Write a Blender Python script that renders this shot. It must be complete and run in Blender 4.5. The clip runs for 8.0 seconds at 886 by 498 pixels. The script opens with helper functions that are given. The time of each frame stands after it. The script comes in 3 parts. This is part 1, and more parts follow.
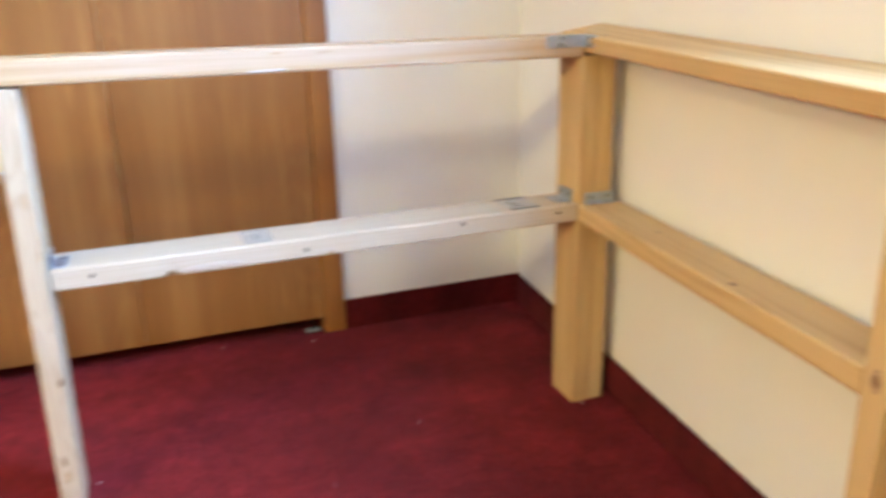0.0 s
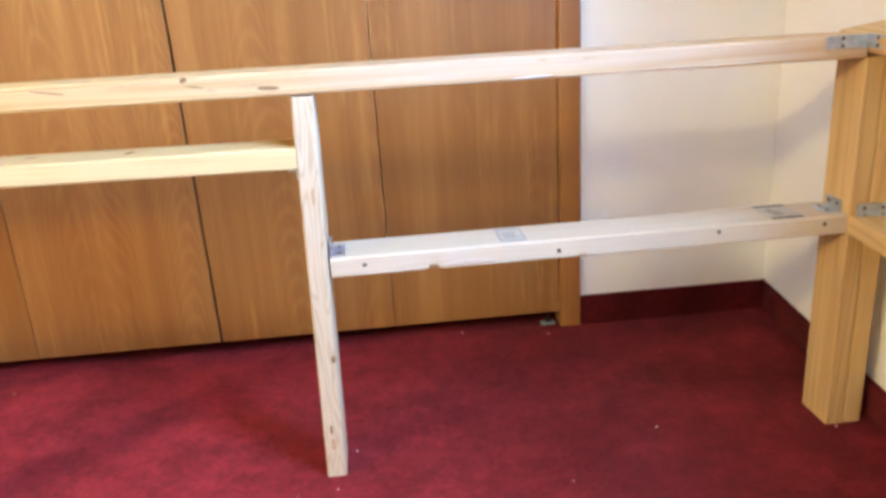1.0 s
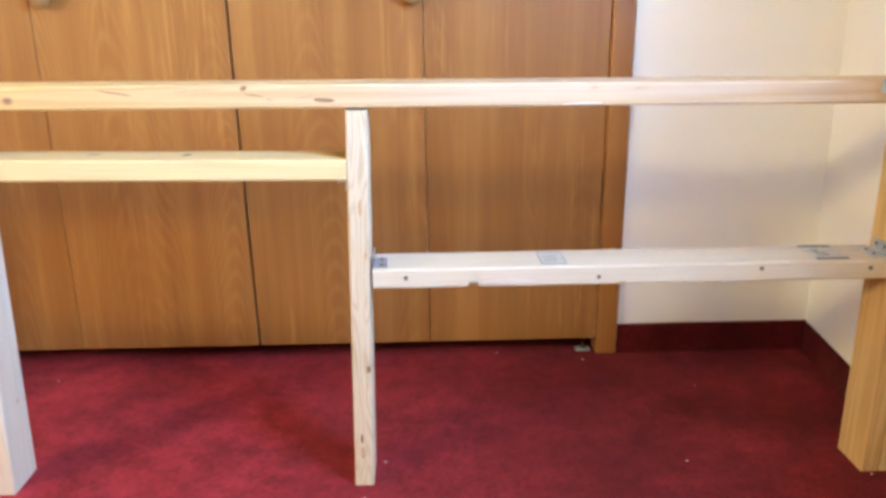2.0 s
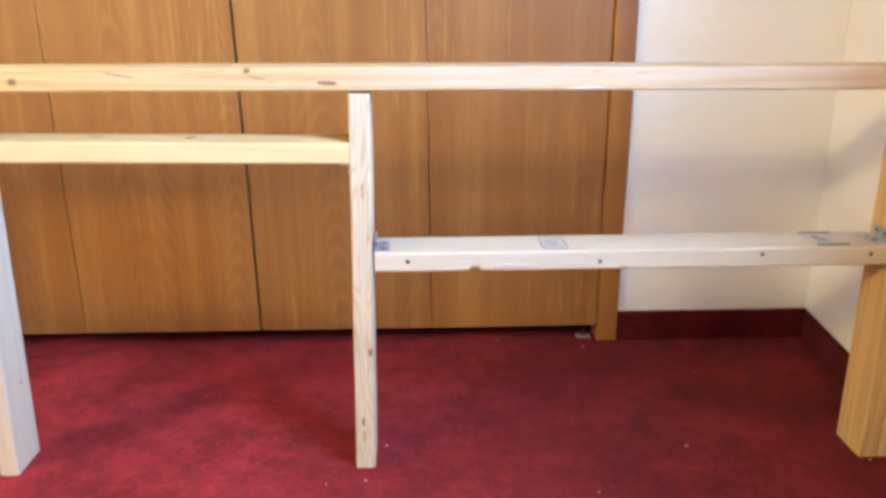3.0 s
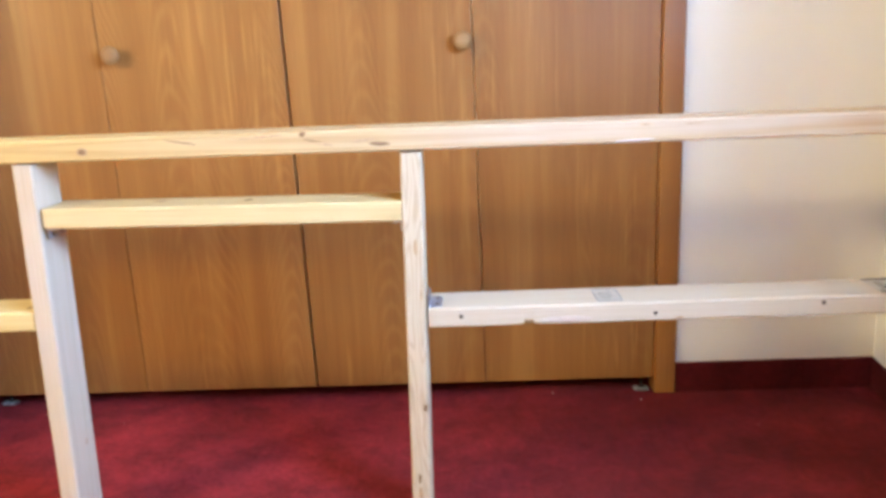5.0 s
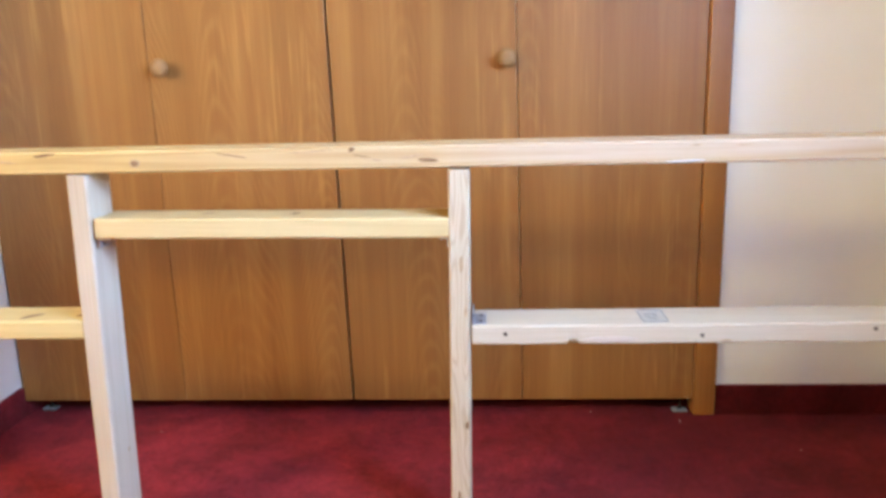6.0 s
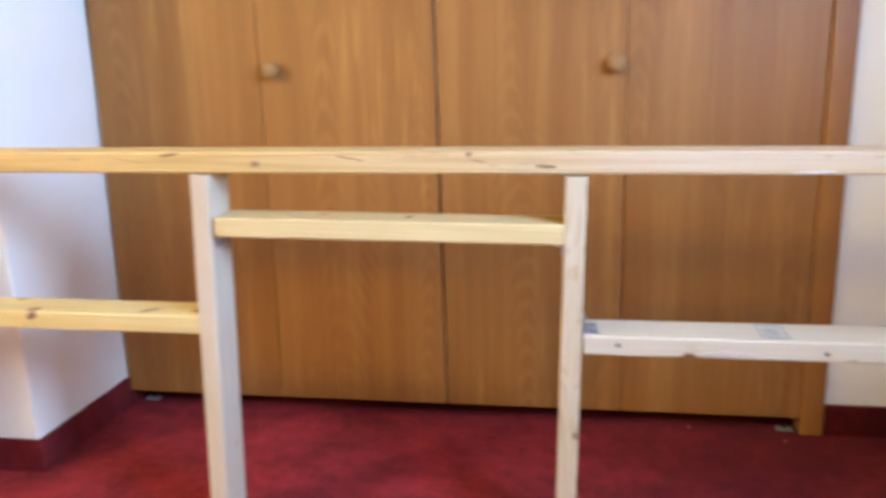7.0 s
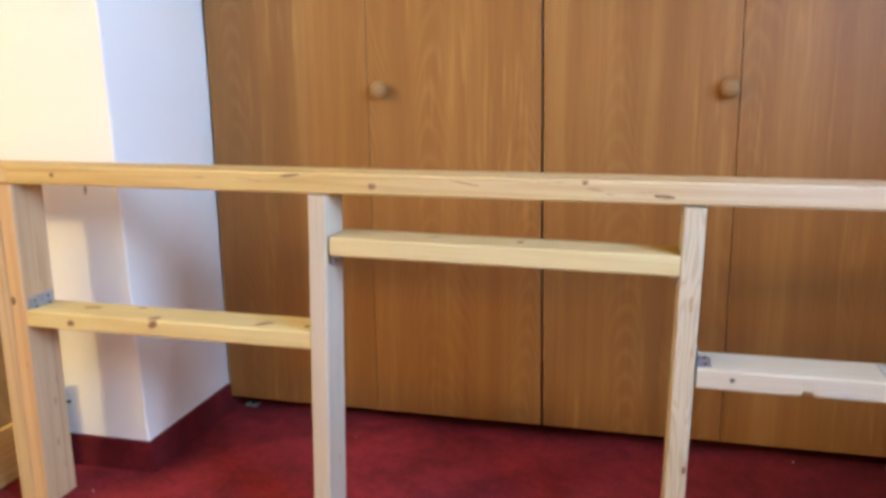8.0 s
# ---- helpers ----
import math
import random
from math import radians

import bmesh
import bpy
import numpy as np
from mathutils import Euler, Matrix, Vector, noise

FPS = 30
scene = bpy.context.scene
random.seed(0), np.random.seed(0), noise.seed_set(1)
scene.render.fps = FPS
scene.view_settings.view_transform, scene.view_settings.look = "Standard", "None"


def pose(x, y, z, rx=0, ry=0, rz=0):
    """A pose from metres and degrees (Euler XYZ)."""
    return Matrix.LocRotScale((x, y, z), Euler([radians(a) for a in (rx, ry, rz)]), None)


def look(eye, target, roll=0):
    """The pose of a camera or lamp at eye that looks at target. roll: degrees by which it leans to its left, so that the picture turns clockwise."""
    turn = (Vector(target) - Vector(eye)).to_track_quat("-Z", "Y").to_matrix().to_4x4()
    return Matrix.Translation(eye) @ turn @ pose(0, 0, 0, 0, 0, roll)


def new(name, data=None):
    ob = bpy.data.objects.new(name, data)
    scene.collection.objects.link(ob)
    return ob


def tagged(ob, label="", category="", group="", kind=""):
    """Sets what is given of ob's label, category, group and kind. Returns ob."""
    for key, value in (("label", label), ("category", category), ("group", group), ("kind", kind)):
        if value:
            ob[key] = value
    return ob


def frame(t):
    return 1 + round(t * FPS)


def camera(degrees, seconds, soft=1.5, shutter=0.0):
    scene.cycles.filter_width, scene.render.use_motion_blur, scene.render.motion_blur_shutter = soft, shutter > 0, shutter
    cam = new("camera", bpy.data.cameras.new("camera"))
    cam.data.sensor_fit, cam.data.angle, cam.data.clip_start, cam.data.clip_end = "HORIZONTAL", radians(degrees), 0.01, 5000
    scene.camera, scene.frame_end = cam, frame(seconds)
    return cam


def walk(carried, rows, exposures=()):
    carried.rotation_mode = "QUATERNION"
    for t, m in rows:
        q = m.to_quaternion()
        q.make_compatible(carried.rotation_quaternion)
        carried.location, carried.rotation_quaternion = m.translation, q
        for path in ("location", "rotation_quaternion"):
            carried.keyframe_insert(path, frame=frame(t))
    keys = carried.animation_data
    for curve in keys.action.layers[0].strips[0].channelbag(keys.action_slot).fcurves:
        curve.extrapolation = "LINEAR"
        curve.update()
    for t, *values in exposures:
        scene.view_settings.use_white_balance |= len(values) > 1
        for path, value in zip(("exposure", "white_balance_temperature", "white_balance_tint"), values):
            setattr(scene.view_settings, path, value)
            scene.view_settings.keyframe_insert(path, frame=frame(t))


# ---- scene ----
cam = camera(58.2, 8.0, soft=3.3, shutter=0.8)
PATH = [
    (0, (0.007, 0.319, 0.878), (0.677, 2.098, 0.255), -1.3),
    (0.2, (-0.0065, 0.317, 0.8855), (0.5557, 2.1256, 0.2428), -1.58),
    (0.5, (-0.031, 0.307, 0.901), (0.331, 2.157, 0.233), -3.4),
    (0.7, (-0.0501, 0.3133, 0.9083), (0.1552, 2.1944, 0.2607), -5.05),
    (1, (-0.0692, 0.3201, 0.9234), (0.0868, 2.2068, 0.2785), -3.32),
    (1.2, (-0.0553, 0.3169, 0.9219), (0.1165, 2.2078, 0.2934), -2.67),
    (1.5, (-0.0619, 0.3034, 0.9277), (0.0765, 2.1984, 0.3033), -0.6),
    (1.7, (-0.074, 0.301, 0.928), (0.005, 2.211, 0.339), -0.6),
    (2.8, (-0.08, 0.294, 0.915), (-0.025, 2.192, 0.288), -0.4),
    (3, (-0.08, 0.29, 0.913), (-0.018, 2.193, 0.299), -0.2),
    (3.5, (-0.0796, 0.2936, 0.9118), (-0.0098, 2.1875, 0.2729), -0.51),
    (4, (-0.079, 0.291, 0.913), (-0.037, 2.185, 0.275), -1.3),
    (4.5, (-0.084, 0.288, 0.911), (-0.092, 2.198, 0.316), -2.2),
    (4.7, (-0.08, 0.284, 0.916), (-0.109, 2.212, 0.382), -2.4),
    (5.8, (-0.11, 0.2797, 0.927), (-0.2385, 2.2225, 0.4697), -1.87),
    (6, (-0.12, 0.282, 0.93), (-0.246, 2.226, 0.477), -1.7),
    (6.2, (-0.1284, 0.2796, 0.9343), (-0.2768, 2.2257, 0.4975), -1.94),
    (6.5, (-0.1493, 0.2849, 0.9315), (-0.3389, 2.2234, 0.4775), -1.57),
    (6.8, (-0.1814, 0.2877, 0.9329), (-0.4211, 2.2213, 0.4814), -1.43),
    (7, (-0.204, 0.285, 0.937), (-0.499, 2.213, 0.493), -1.2),
    (7.2, (-0.2313, 0.2784, 0.9356), (-0.5885, 2.1982, 0.5034), -1.15),
    (7.5, (-0.257, 0.274, 0.942), (-0.708, 2.173, 0.503), -1.2),
    (7.8, (-0.2692, 0.2667, 0.9517), (-0.7463, 2.1615, 0.5251), -0.65),
    (8, (-0.2761, 0.269, 0.9709), (-0.7484, 2.166, 0.5489), -0.53),
]
EXPOSURES = [
    (0.0, -0.25, 6650, 6), (0.5, -0.16, 6750, 8), (1.0, -0.18, 6850, 9), (1.5, -0.20, 7050, 9), (3.0, -0.23, 7150, 10), (3.5, -0.22, 7150, 11), (4.5, -0.24, 7250, 10),
    (6.0, -0.43, 7100, 10), (6.5, -0.43, 7100, 10), (7.0, -0.58, 7350, 10), (7.5, -0.83, 7550, 11), (8.0, -0.90, 7600, 10),
]
walk(cam, [(t, look(eye, target, roll)) for t, eye, target, roll in PATH], EXPOSURES)


# ---- light ----
ROOM_LEFT, ROOM_NEAR, CEILING_Z = -5.4, -2.7, 2.44
WALL_Y = 2.294          # face of the wall with the closet
SKEW = 0.0946           # the right-hand wall stands a little off square
CORNER = Vector((0.820, 1.688, 0.0))                  # inner corner of the desk frame
ALONG = Vector((-SKEW, -0.9955, 0.0)).normalized()    # from the corner along the right-hand wall
OUT = Vector((-ALONG.y, ALONG.x, 0.0))                # from the room towards that wall


def wing(u, v, z=0.0):
    """A place by its way along the right-hand wall and out towards it."""
    p = CORNER + ALONG * u + OUT * v
    return Vector((p.x, p.y, z))


WIN_U0, WIN_U1, WIN_Z0, WIN_Z1 = 0.66, 1.56, 0.98, 2.02
WALL_V = 0.107

world = bpy.data.worlds.new("sky")
scene.world = world
world.use_nodes = True
wn = world.node_tree.nodes
sky = wn.new("ShaderNodeTexSky")
sky.sky_type, sky.sun_disc = "NISHITA", False
sky.sun_elevation, sky.sun_rotation = radians(35), radians(250)
wn["Background"].inputs[1].default_value = 0.10
world.node_tree.links.new(sky.outputs[0], wn["Background"].inputs[0])

win_lamp = bpy.data.lights.new("window_daylight", "AREA")
win_lamp.shape, win_lamp.size, win_lamp.size_y = "RECTANGLE", WIN_U1 - WIN_U0 - 0.08, WIN_Z1 - WIN_Z0 - 0.08
win_lamp.energy, win_lamp.color = 172.0, (0.30, 0.52, 1.0)
win_ob = new("window_daylight", win_lamp)
wc = wing((WIN_U0 + WIN_U1) / 2, WALL_V + 0.245, (WIN_Z0 + WIN_Z1) / 2)
win_ob.matrix_world = look(wc, wc - OUT - Vector((0, 0, 0.08)))    # sky light comes in from above

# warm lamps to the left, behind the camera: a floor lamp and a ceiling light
floor_lamp = bpy.data.lights.new("floor_lamp", "POINT")
floor_lamp.energy, floor_lamp.color, floor_lamp.shadow_soft_size = 188.0, (1.0, 0.85, 0.44), 0.09
new("floor_lamp", floor_lamp).location = (-2.90, 0.15, 1.69)
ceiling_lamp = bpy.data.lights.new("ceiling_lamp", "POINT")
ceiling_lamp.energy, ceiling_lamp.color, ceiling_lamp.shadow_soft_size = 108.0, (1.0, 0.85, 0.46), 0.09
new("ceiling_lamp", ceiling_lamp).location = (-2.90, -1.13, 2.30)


# ---- materials ----
def material(name):
    m = bpy.data.materials.new(name)
    m.use_nodes = True
    return m, m.node_tree.nodes, m.node_tree.links, m.node_tree.nodes["Principled BSDF"]


def node(nodes, kind, **values):
    n = nodes.new(kind)
    for key, value in values.items():
        n.inputs[key].default_value = value
    return n


def coords(nodes, links, scale, shift=True):
    """Object coordinates at a scale, moved by each object's own random number."""
    tc = nodes.new("ShaderNodeTexCoord")
    mp = nodes.new("ShaderNodeMapping")
    mp.inputs["Scale"].default_value = scale
    if shift:
        info = nodes.new("ShaderNodeObjectInfo")
        mul = nodes.new("ShaderNodeVectorMath")
        mul.operation = "SCALE"
        mul.inputs[0].default_value = (37.0, 53.0, 71.0)
        links.new(info.outputs["Random"], mul.inputs["Scale"])
        add = nodes.new("ShaderNodeVectorMath")
        links.new(mul.outputs[0], add.inputs[1])
        links.new(mp.outputs[0], add.inputs[0])
        links.new(tc.outputs["Object"], mp.inputs["Vector"])
        return add.outputs[0]
    links.new(tc.outputs["Object"], mp.inputs["Vector"])
    return mp.outputs[0]


def ramp(nodes, links, fac, stops):
    r = nodes.new("ShaderNodeValToRGB")
    while len(r.color_ramp.elements) < len(stops):
        r.color_ramp.elements.new(0.5)
    for e, (pos, col) in zip(r.color_ramp.elements, stops):
        e.position, e.color = pos, (*col, 1)
    links.new(fac, r.inputs[0])
    return r.outputs[0]


def mix(nodes, links, kind, fac, a, b):
    m = nodes.new("ShaderNodeMix")
    m.data_type, m.blend_type = "RGBA", kind
    for sock, v in ((m.inputs["Factor"], fac), (m.inputs["A"], a), (m.inputs["B"], b)):
        if isinstance(v, (int, float)):
            sock.default_value = v
        elif isinstance(v, tuple):
            sock.default_value = (*v, 1)
        else:
            links.new(v, sock)
    return m.outputs["Result"]


def maths(nodes, links, op, a, b=0.0):
    m = nodes.new("ShaderNodeMath")
    m.operation = op
    for sock, v in zip(m.inputs, (a, b)):
        if isinstance(v, (int, float)):
            sock.default_value = v
        else:
            links.new(v, sock)
    return m.outputs[0]


def bump(nodes, links, height, strength, distance, shader):
    b = nodes.new("ShaderNodeBump")
    b.inputs["Strength"].default_value, b.inputs["Distance"].default_value = strength, distance
    links.new(height, b.inputs["Height"])
    links.new(b.outputs[0], shader.inputs["Normal"])


def lumber(name, pale, dark, blotch, figure=0.26, swirl=0.55, tight=11.0, far_end=None):
    """Sawn softwood with the grain along the board's own x axis; far_end: cooler-lit tone painted in towards +x."""
    m, n, l, s = material(name)
    v = coords(n, l, (swirl, tight, tight))
    big = node(n, "ShaderNodeTexNoise", Scale=1.0, Detail=2.0, Roughness=0.45, Distortion=0.35)
    l.new(v, big.inputs["Vector"])
    rings = maths(n, l, "SINE", maths(n, l, "MULTIPLY", big.outputs["Fac"], 58.0))
    rings = maths(n, l, "ADD", maths(n, l, "MULTIPLY", rings, 0.5), 0.5)
    rings = maths(n, l, "POWER", rings, 2.6)
    v2 = coords(n, l, (6.0, 320.0, 320.0))
    fine = node(n, "ShaderNodeTexNoise", Scale=1.0, Detail=2.0)
    l.new(v2, fine.inputs["Vector"])
    v3 = coords(n, l, (1.6, 5.0, 5.0))
    blot = node(n, "ShaderNodeTexNoise", Scale=1.6, Detail=3.0)
    l.new(v3, blot.inputs["Vector"])
    if far_end:
        axes = n.new("ShaderNodeSeparateXYZ")
        l.new(n.new("ShaderNodeTexCoord").outputs["Object"], axes.inputs[0])
        along = maths(n, l, "ADD", maths(n, l, "MULTIPLY", axes.outputs["X"], 0.62), maths(n, l, "MULTIPLY", big.outputs["Fac"], 0.7))
        pale = mix(n, l, "MIX", ramp(n, l, along, [(0.08, (0, 0, 0)), (0.70, (1, 1, 1))]), pale, far_end)
    c = mix(n, l, "MIX", maths(n, l, "MULTIPLY", rings, figure), pale, dark)
    c = mix(n, l, "MULTIPLY", 0.35, c, ramp(n, l, fine.outputs["Fac"], [(0.3, (0.72, 0.64, 0.52)), (0.65, (1, 1, 1))]))
    c = mix(n, l, "MIX", ramp(n, l, blot.outputs["Fac"], [(0.45, (0, 0, 0)), (0.75, (0.6, 0.6, 0.6))]), c, blotch)
    l.new(c, s.inputs["Base Color"])
    s.inputs["Roughness"].default_value = 0.62
    s.inputs["Specular IOR Level"].default_value = 0.3
    h = maths(n, l, "ADD", maths(n, l, "MULTIPLY", rings, 0.6), fine.outputs["Fac"])
    bump(n, l, h, 0.22, 0.0006, s)
    return m


PINE = lumber("pale_pine", (0.585, 0.500, 0.376), (0.45, 0.335, 0.205), (0.55, 0.442, 0.30), 0.20, 0.55, 7.0)
FIGURED_PINE = lumber("figured_pine", (0.59, 0.485, 0.335), (0.35, 0.22, 0.116), (0.55, 0.45, 0.298), 0.40, 3.6, 24.0)
PINK_PINE = lumber("pinkish_pine", (0.63, 0.422, 0.228), (0.42, 0.228, 0.100), (0.57, 0.355, 0.165), 0.45)
# golden end to pinkish end: warm lamp and cool window light in the colour
BEAM_FIR = lumber("fir_tinted_by_light", (0.63, 0.44, 0.172), (0.42, 0.25, 0.084), (0.57, 0.38, 0.158), 0.48, far_end=(0.545, 0.396, 0.262))
KNOTTY_PINE = lumber("knotty_cream_pine", (0.68, 0.54, 0.251), (0.52, 0.36, 0.140), (0.63, 0.47, 0.205), 0.36)
FIR = lumber("pinkish_fir", (0.58, 0.43, 0.251), (0.38, 0.24, 0.112), (0.54, 0.37, 0.186), 0.42)
YELLOW_PINE = lumber("yellow_pine", (0.64, 0.445, 0.212), (0.43, 0.246, 0.098), (0.57, 0.372, 0.160), 0.46)
CREAM_PINE = lumber("cream_pine", (0.65, 0.505, 0.252), (0.48, 0.334, 0.150), (0.60, 0.45, 0.222))


def veneer(name, light, mid, dark, gloss):
    """Oak veneer in upright leaves: nested flame arcs up the middle of each leaf, straight grain at its sides."""
    m, n, l, s = material(name)
    v = coords(n, l, (1, 1, 1))
    axes = n.new("ShaderNodeSeparateXYZ")
    l.new(v, axes.inputs[0])
    x, z = axes.outputs["X"], axes.outputs["Z"]

    def stretched(scale, detail):
        mp = n.new("ShaderNodeMapping")
        mp.inputs["Scale"].default_value = scale
        l.new(v, mp.inputs["Vector"])
        t = node(n, "ShaderNodeTexNoise", Scale=1.0, Detail=detail)
        l.new(mp.outputs[0], t.inputs["Vector"])
        return t.outputs["Fac"]

    sway, warp = stretched((5.0, 5.0, 1.1), 2.0), stretched((30.0, 30.0, 3.0), 2.0)
    leaf = maths(n, l, "ADD", maths(n, l, "MULTIPLY", x, 4.6), maths(n, l, "MULTIPLY", sway, 0.9))
    side = maths(n, l, "SUBTRACT", maths(n, l, "FRACT", leaf), 0.5)
    own = maths(n, l, "FRACT", maths(n, l, "MULTIPLY", maths(n, l, "FLOOR", leaf), 0.618))
    bend = maths(n, l, "MULTIPLY", maths(n, l, "MULTIPLY", side, side), maths(n, l, "ADD", maths(n, l, "MULTIPLY", own, 24.0), 22.0))
    phase = maths(n, l, "ADD", maths(n, l, "MULTIPLY", z, maths(n, l, "ADD", maths(n, l, "MULTIPLY", own, 10.0), 9.0)), bend)
    phase = maths(n, l, "ADD", phase, maths(n, l, "ADD", maths(n, l, "MULTIPLY", warp, 0.5), maths(n, l, "MULTIPLY", sway, 5.0)))
    lines = maths(n, l, "SINE", maths(n, l, "MULTIPLY", phase, 6.283))
    lines = maths(n, l, "POWER", maths(n, l, "ADD", maths(n, l, "MULTIPLY", lines, 0.5), 0.5), 2.6)
    where = ramp(n, l, stretched((7.0, 7.0, 0.8), 2.0), [(0.46, (0.04, 0.04, 0.04)), (0.62, (1, 1, 1))])
    lines = maths(n, l, "MULTIPLY", lines, where)
    pores, strips = stretched((260.0, 260.0, 5.0), 2.0), stretched((17.0, 17.0, 0.4), 3.0)
    c = ramp(n, l, strips, [(0.34, dark), (0.52, mid), (0.80, light)])
    c = mix(n, l, "MIX", maths(n, l, "MULTIPLY", lines, 0.42), c, light)
    flecks = maths(n, l, "MULTIPLY", ramp(n, l, stretched((95.0, 95.0, 4.5), 2.0), [(0.56, (0, 0, 0)), (0.70, (1, 1, 1))]), ramp(n, l, stretched((9.0, 9.0, 1.3), 2.0), [(0.46, (0, 0, 0)), (0.64, (1, 1, 1))]))
    c = mix(n, l, "MIX", maths(n, l, "MULTIPLY", flecks, 0.55), c, tuple(min(1.0, k * 1.22) for k in light))
    c = mix(n, l, "MULTIPLY", 0.22, c, ramp(n, l, pores, [(0.36, (0.60, 0.52, 0.45)), (0.56, (1, 1, 1))]))
    l.new(c, s.inputs["Base Color"])
    l.new(maths(n, l, "ADD", maths(n, l, "MULTIPLY", pores, 0.2), gloss), s.inputs["Roughness"])
    s.inputs["Specular IOR Level"].default_value = 0.35
    bump(n, l, pores, 0.2, 0.0004, s)
    return m


OAK = veneer("oak_veneer", (0.400, 0.184, 0.051), (0.304, 0.126, 0.030), (0.266, 0.106, 0.0245), 0.36)
OAK_TRIM = veneer("oak_trim", (0.39, 0.166, 0.040), (0.32, 0.127, 0.028), (0.27, 0.103, 0.024), 0.30)


def carpet_material(name, scale_dark):
    m, n, l, s = material(name)
    v = coords(n, l, (1, 1, 1), False)
    wide = node(n, "ShaderNodeTexNoise", Scale=1.9, Detail=3.0, Roughness=0.6, Distortion=0.8)
    tuft = node(n, "ShaderNodeTexNoise", Scale=85.0, Detail=4.0, Roughness=0.75)
    fibre = node(n, "ShaderNodeTexVoronoi", Scale=420.0)
    for t in (wide, tuft, fibre):
        l.new(v, t.inputs["Vector"])
    turn = n.new("ShaderNodeMapping")
    turn.inputs["Rotation"].default_value, turn.inputs["Scale"].default_value = (0, 0, radians(28)), (1.6, 2.4, 1)
    l.new(v, turn.inputs["Vector"])
    nap = node(n, "ShaderNodeTexNoise", Scale=1.6, Detail=4.0, Roughness=0.65, Distortion=0.5)
    l.new(turn.outputs[0], nap.inputs["Vector"])
    blend = maths(n, l, "ADD", maths(n, l, "MULTIPLY", wide.outputs["Fac"], 0.55), maths(n, l, "MULTIPLY", nap.outputs["Fac"], 0.45))
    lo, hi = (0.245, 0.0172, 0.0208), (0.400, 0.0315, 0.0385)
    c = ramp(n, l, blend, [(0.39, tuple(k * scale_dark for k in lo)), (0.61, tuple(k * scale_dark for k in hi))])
    worn = node(n, "ShaderNodeTexNoise", Scale=6.0, Detail=5.0, Roughness=0.58, Distortion=0.4)
    l.new(v, worn.inputs["Vector"])
    c = mix(n, l, "MULTIPLY", 1.0, c, ramp(n, l, worn.outputs["Fac"], [(0.40, (0.76, 0.73, 0.73)), (0.60, (1.12, 1.14, 1.14))]))
    mottle = node(n, "ShaderNodeTexNoise", Scale=26.0, Detail=5.0, Roughness=0.7, Distortion=0.2)
    l.new(v, mottle.inputs["Vector"])
    c = mix(n, l, "MULTIPLY", 1.0, c, ramp(n, l, mottle.outputs["Fac"], [(0.40, (0.84, 0.83, 0.83)), (0.62, (1.11, 1.12, 1.12))]))
    # colour dims towards +x with a ragged edge: weaker light painted into the pile
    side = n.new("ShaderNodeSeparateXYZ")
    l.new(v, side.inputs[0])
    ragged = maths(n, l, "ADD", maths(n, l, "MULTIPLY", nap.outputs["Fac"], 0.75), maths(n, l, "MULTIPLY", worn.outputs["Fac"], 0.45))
    dim_right = maths(n, l, "ADD", maths(n, l, "MULTIPLY", side.outputs["X"], 0.50), ragged)
    c = mix(n, l, "MULTIPLY", 1.0, c, ramp(n, l, dim_right, [(0.38, (1.08, 1.08, 1.08)), (0.84, (0.62, 0.58, 0.55))]))
    c = mix(n, l, "MULTIPLY", 0.75, c, ramp(n, l, tuft.outputs["Fac"], [(0.36, (0.66, 0.63, 0.63)), (0.64, (1.14, 1.15, 1.15))]))
    c = mix(n, l, "MULTIPLY", 0.5, c, ramp(n, l, fibre.outputs["Distance"], [(0.0, (1.1, 1.1, 1.1)), (0.75, (0.45, 0.40, 0.40))]))
    l.new(c, s.inputs["Base Color"])
    s.inputs["Roughness"].default_value = 0.95
    s.inputs["Specular IOR Level"].default_value = 0.1
    s.inputs["Sheen Weight"].default_value = 0.06
    s.inputs["Sheen Roughness"].default_value = 0.6
    s.inputs["Sheen Tint"].default_value = (0.9, 0.35, 0.35, 1)
    h = maths(n, l, "ADD", maths(n, l, "MULTIPLY", tuft.outputs["Fac"], 1.0), maths(n, l, "MULTIPLY", fibre.outputs["Distance"], -0.5))
    bump(n, l, h, 0.8, 0.006, s)
    return m


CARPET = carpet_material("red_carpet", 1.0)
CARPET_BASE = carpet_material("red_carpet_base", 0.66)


def paint(name, col, rough=0.75):
    m, n, l, s = material(name)
    v = coords(n, l, (1, 1, 1), False)
    wide = node(n, "ShaderNodeTexNoise", Scale=1.7, Detail=3.0)
    peel = node(n, "ShaderNodeTexNoise", Scale=140.0, Detail=3.0, Roughness=0.6)
    for t in (wide, peel):
        l.new(v, t.inputs["Vector"])
    shade = ramp(n, l, wide.outputs["Fac"], [(0.3, (0.94, 0.935, 0.92)), (0.7, (1, 1, 1))])
    l.new(mix(n, l, "MULTIPLY", 1.0, col, shade), s.inputs["Base Color"])
    s.inputs["Roughness"].default_value = rough
    s.inputs["Specular IOR Level"].default_value = 0.25
    bump(n, l, peel.outputs["Fac"], 0.22, 0.0012, s)
    return m


WALL_PAINT = paint("cream_wall_paint", (0.86, 0.84, 0.765))
EAST_PAINT = paint("warm_cream_wall_paint", (0.86, 0.84, 0.78))
CEIL_PAINT = paint("ceiling_paint", (0.78, 0.77, 0.76), 0.85)
# tone for walls out of view, picked for the light they bounce back
TAN_PAINT = paint("tan_wall_paint", (0.66, 0.62, 0.55), 0.8)
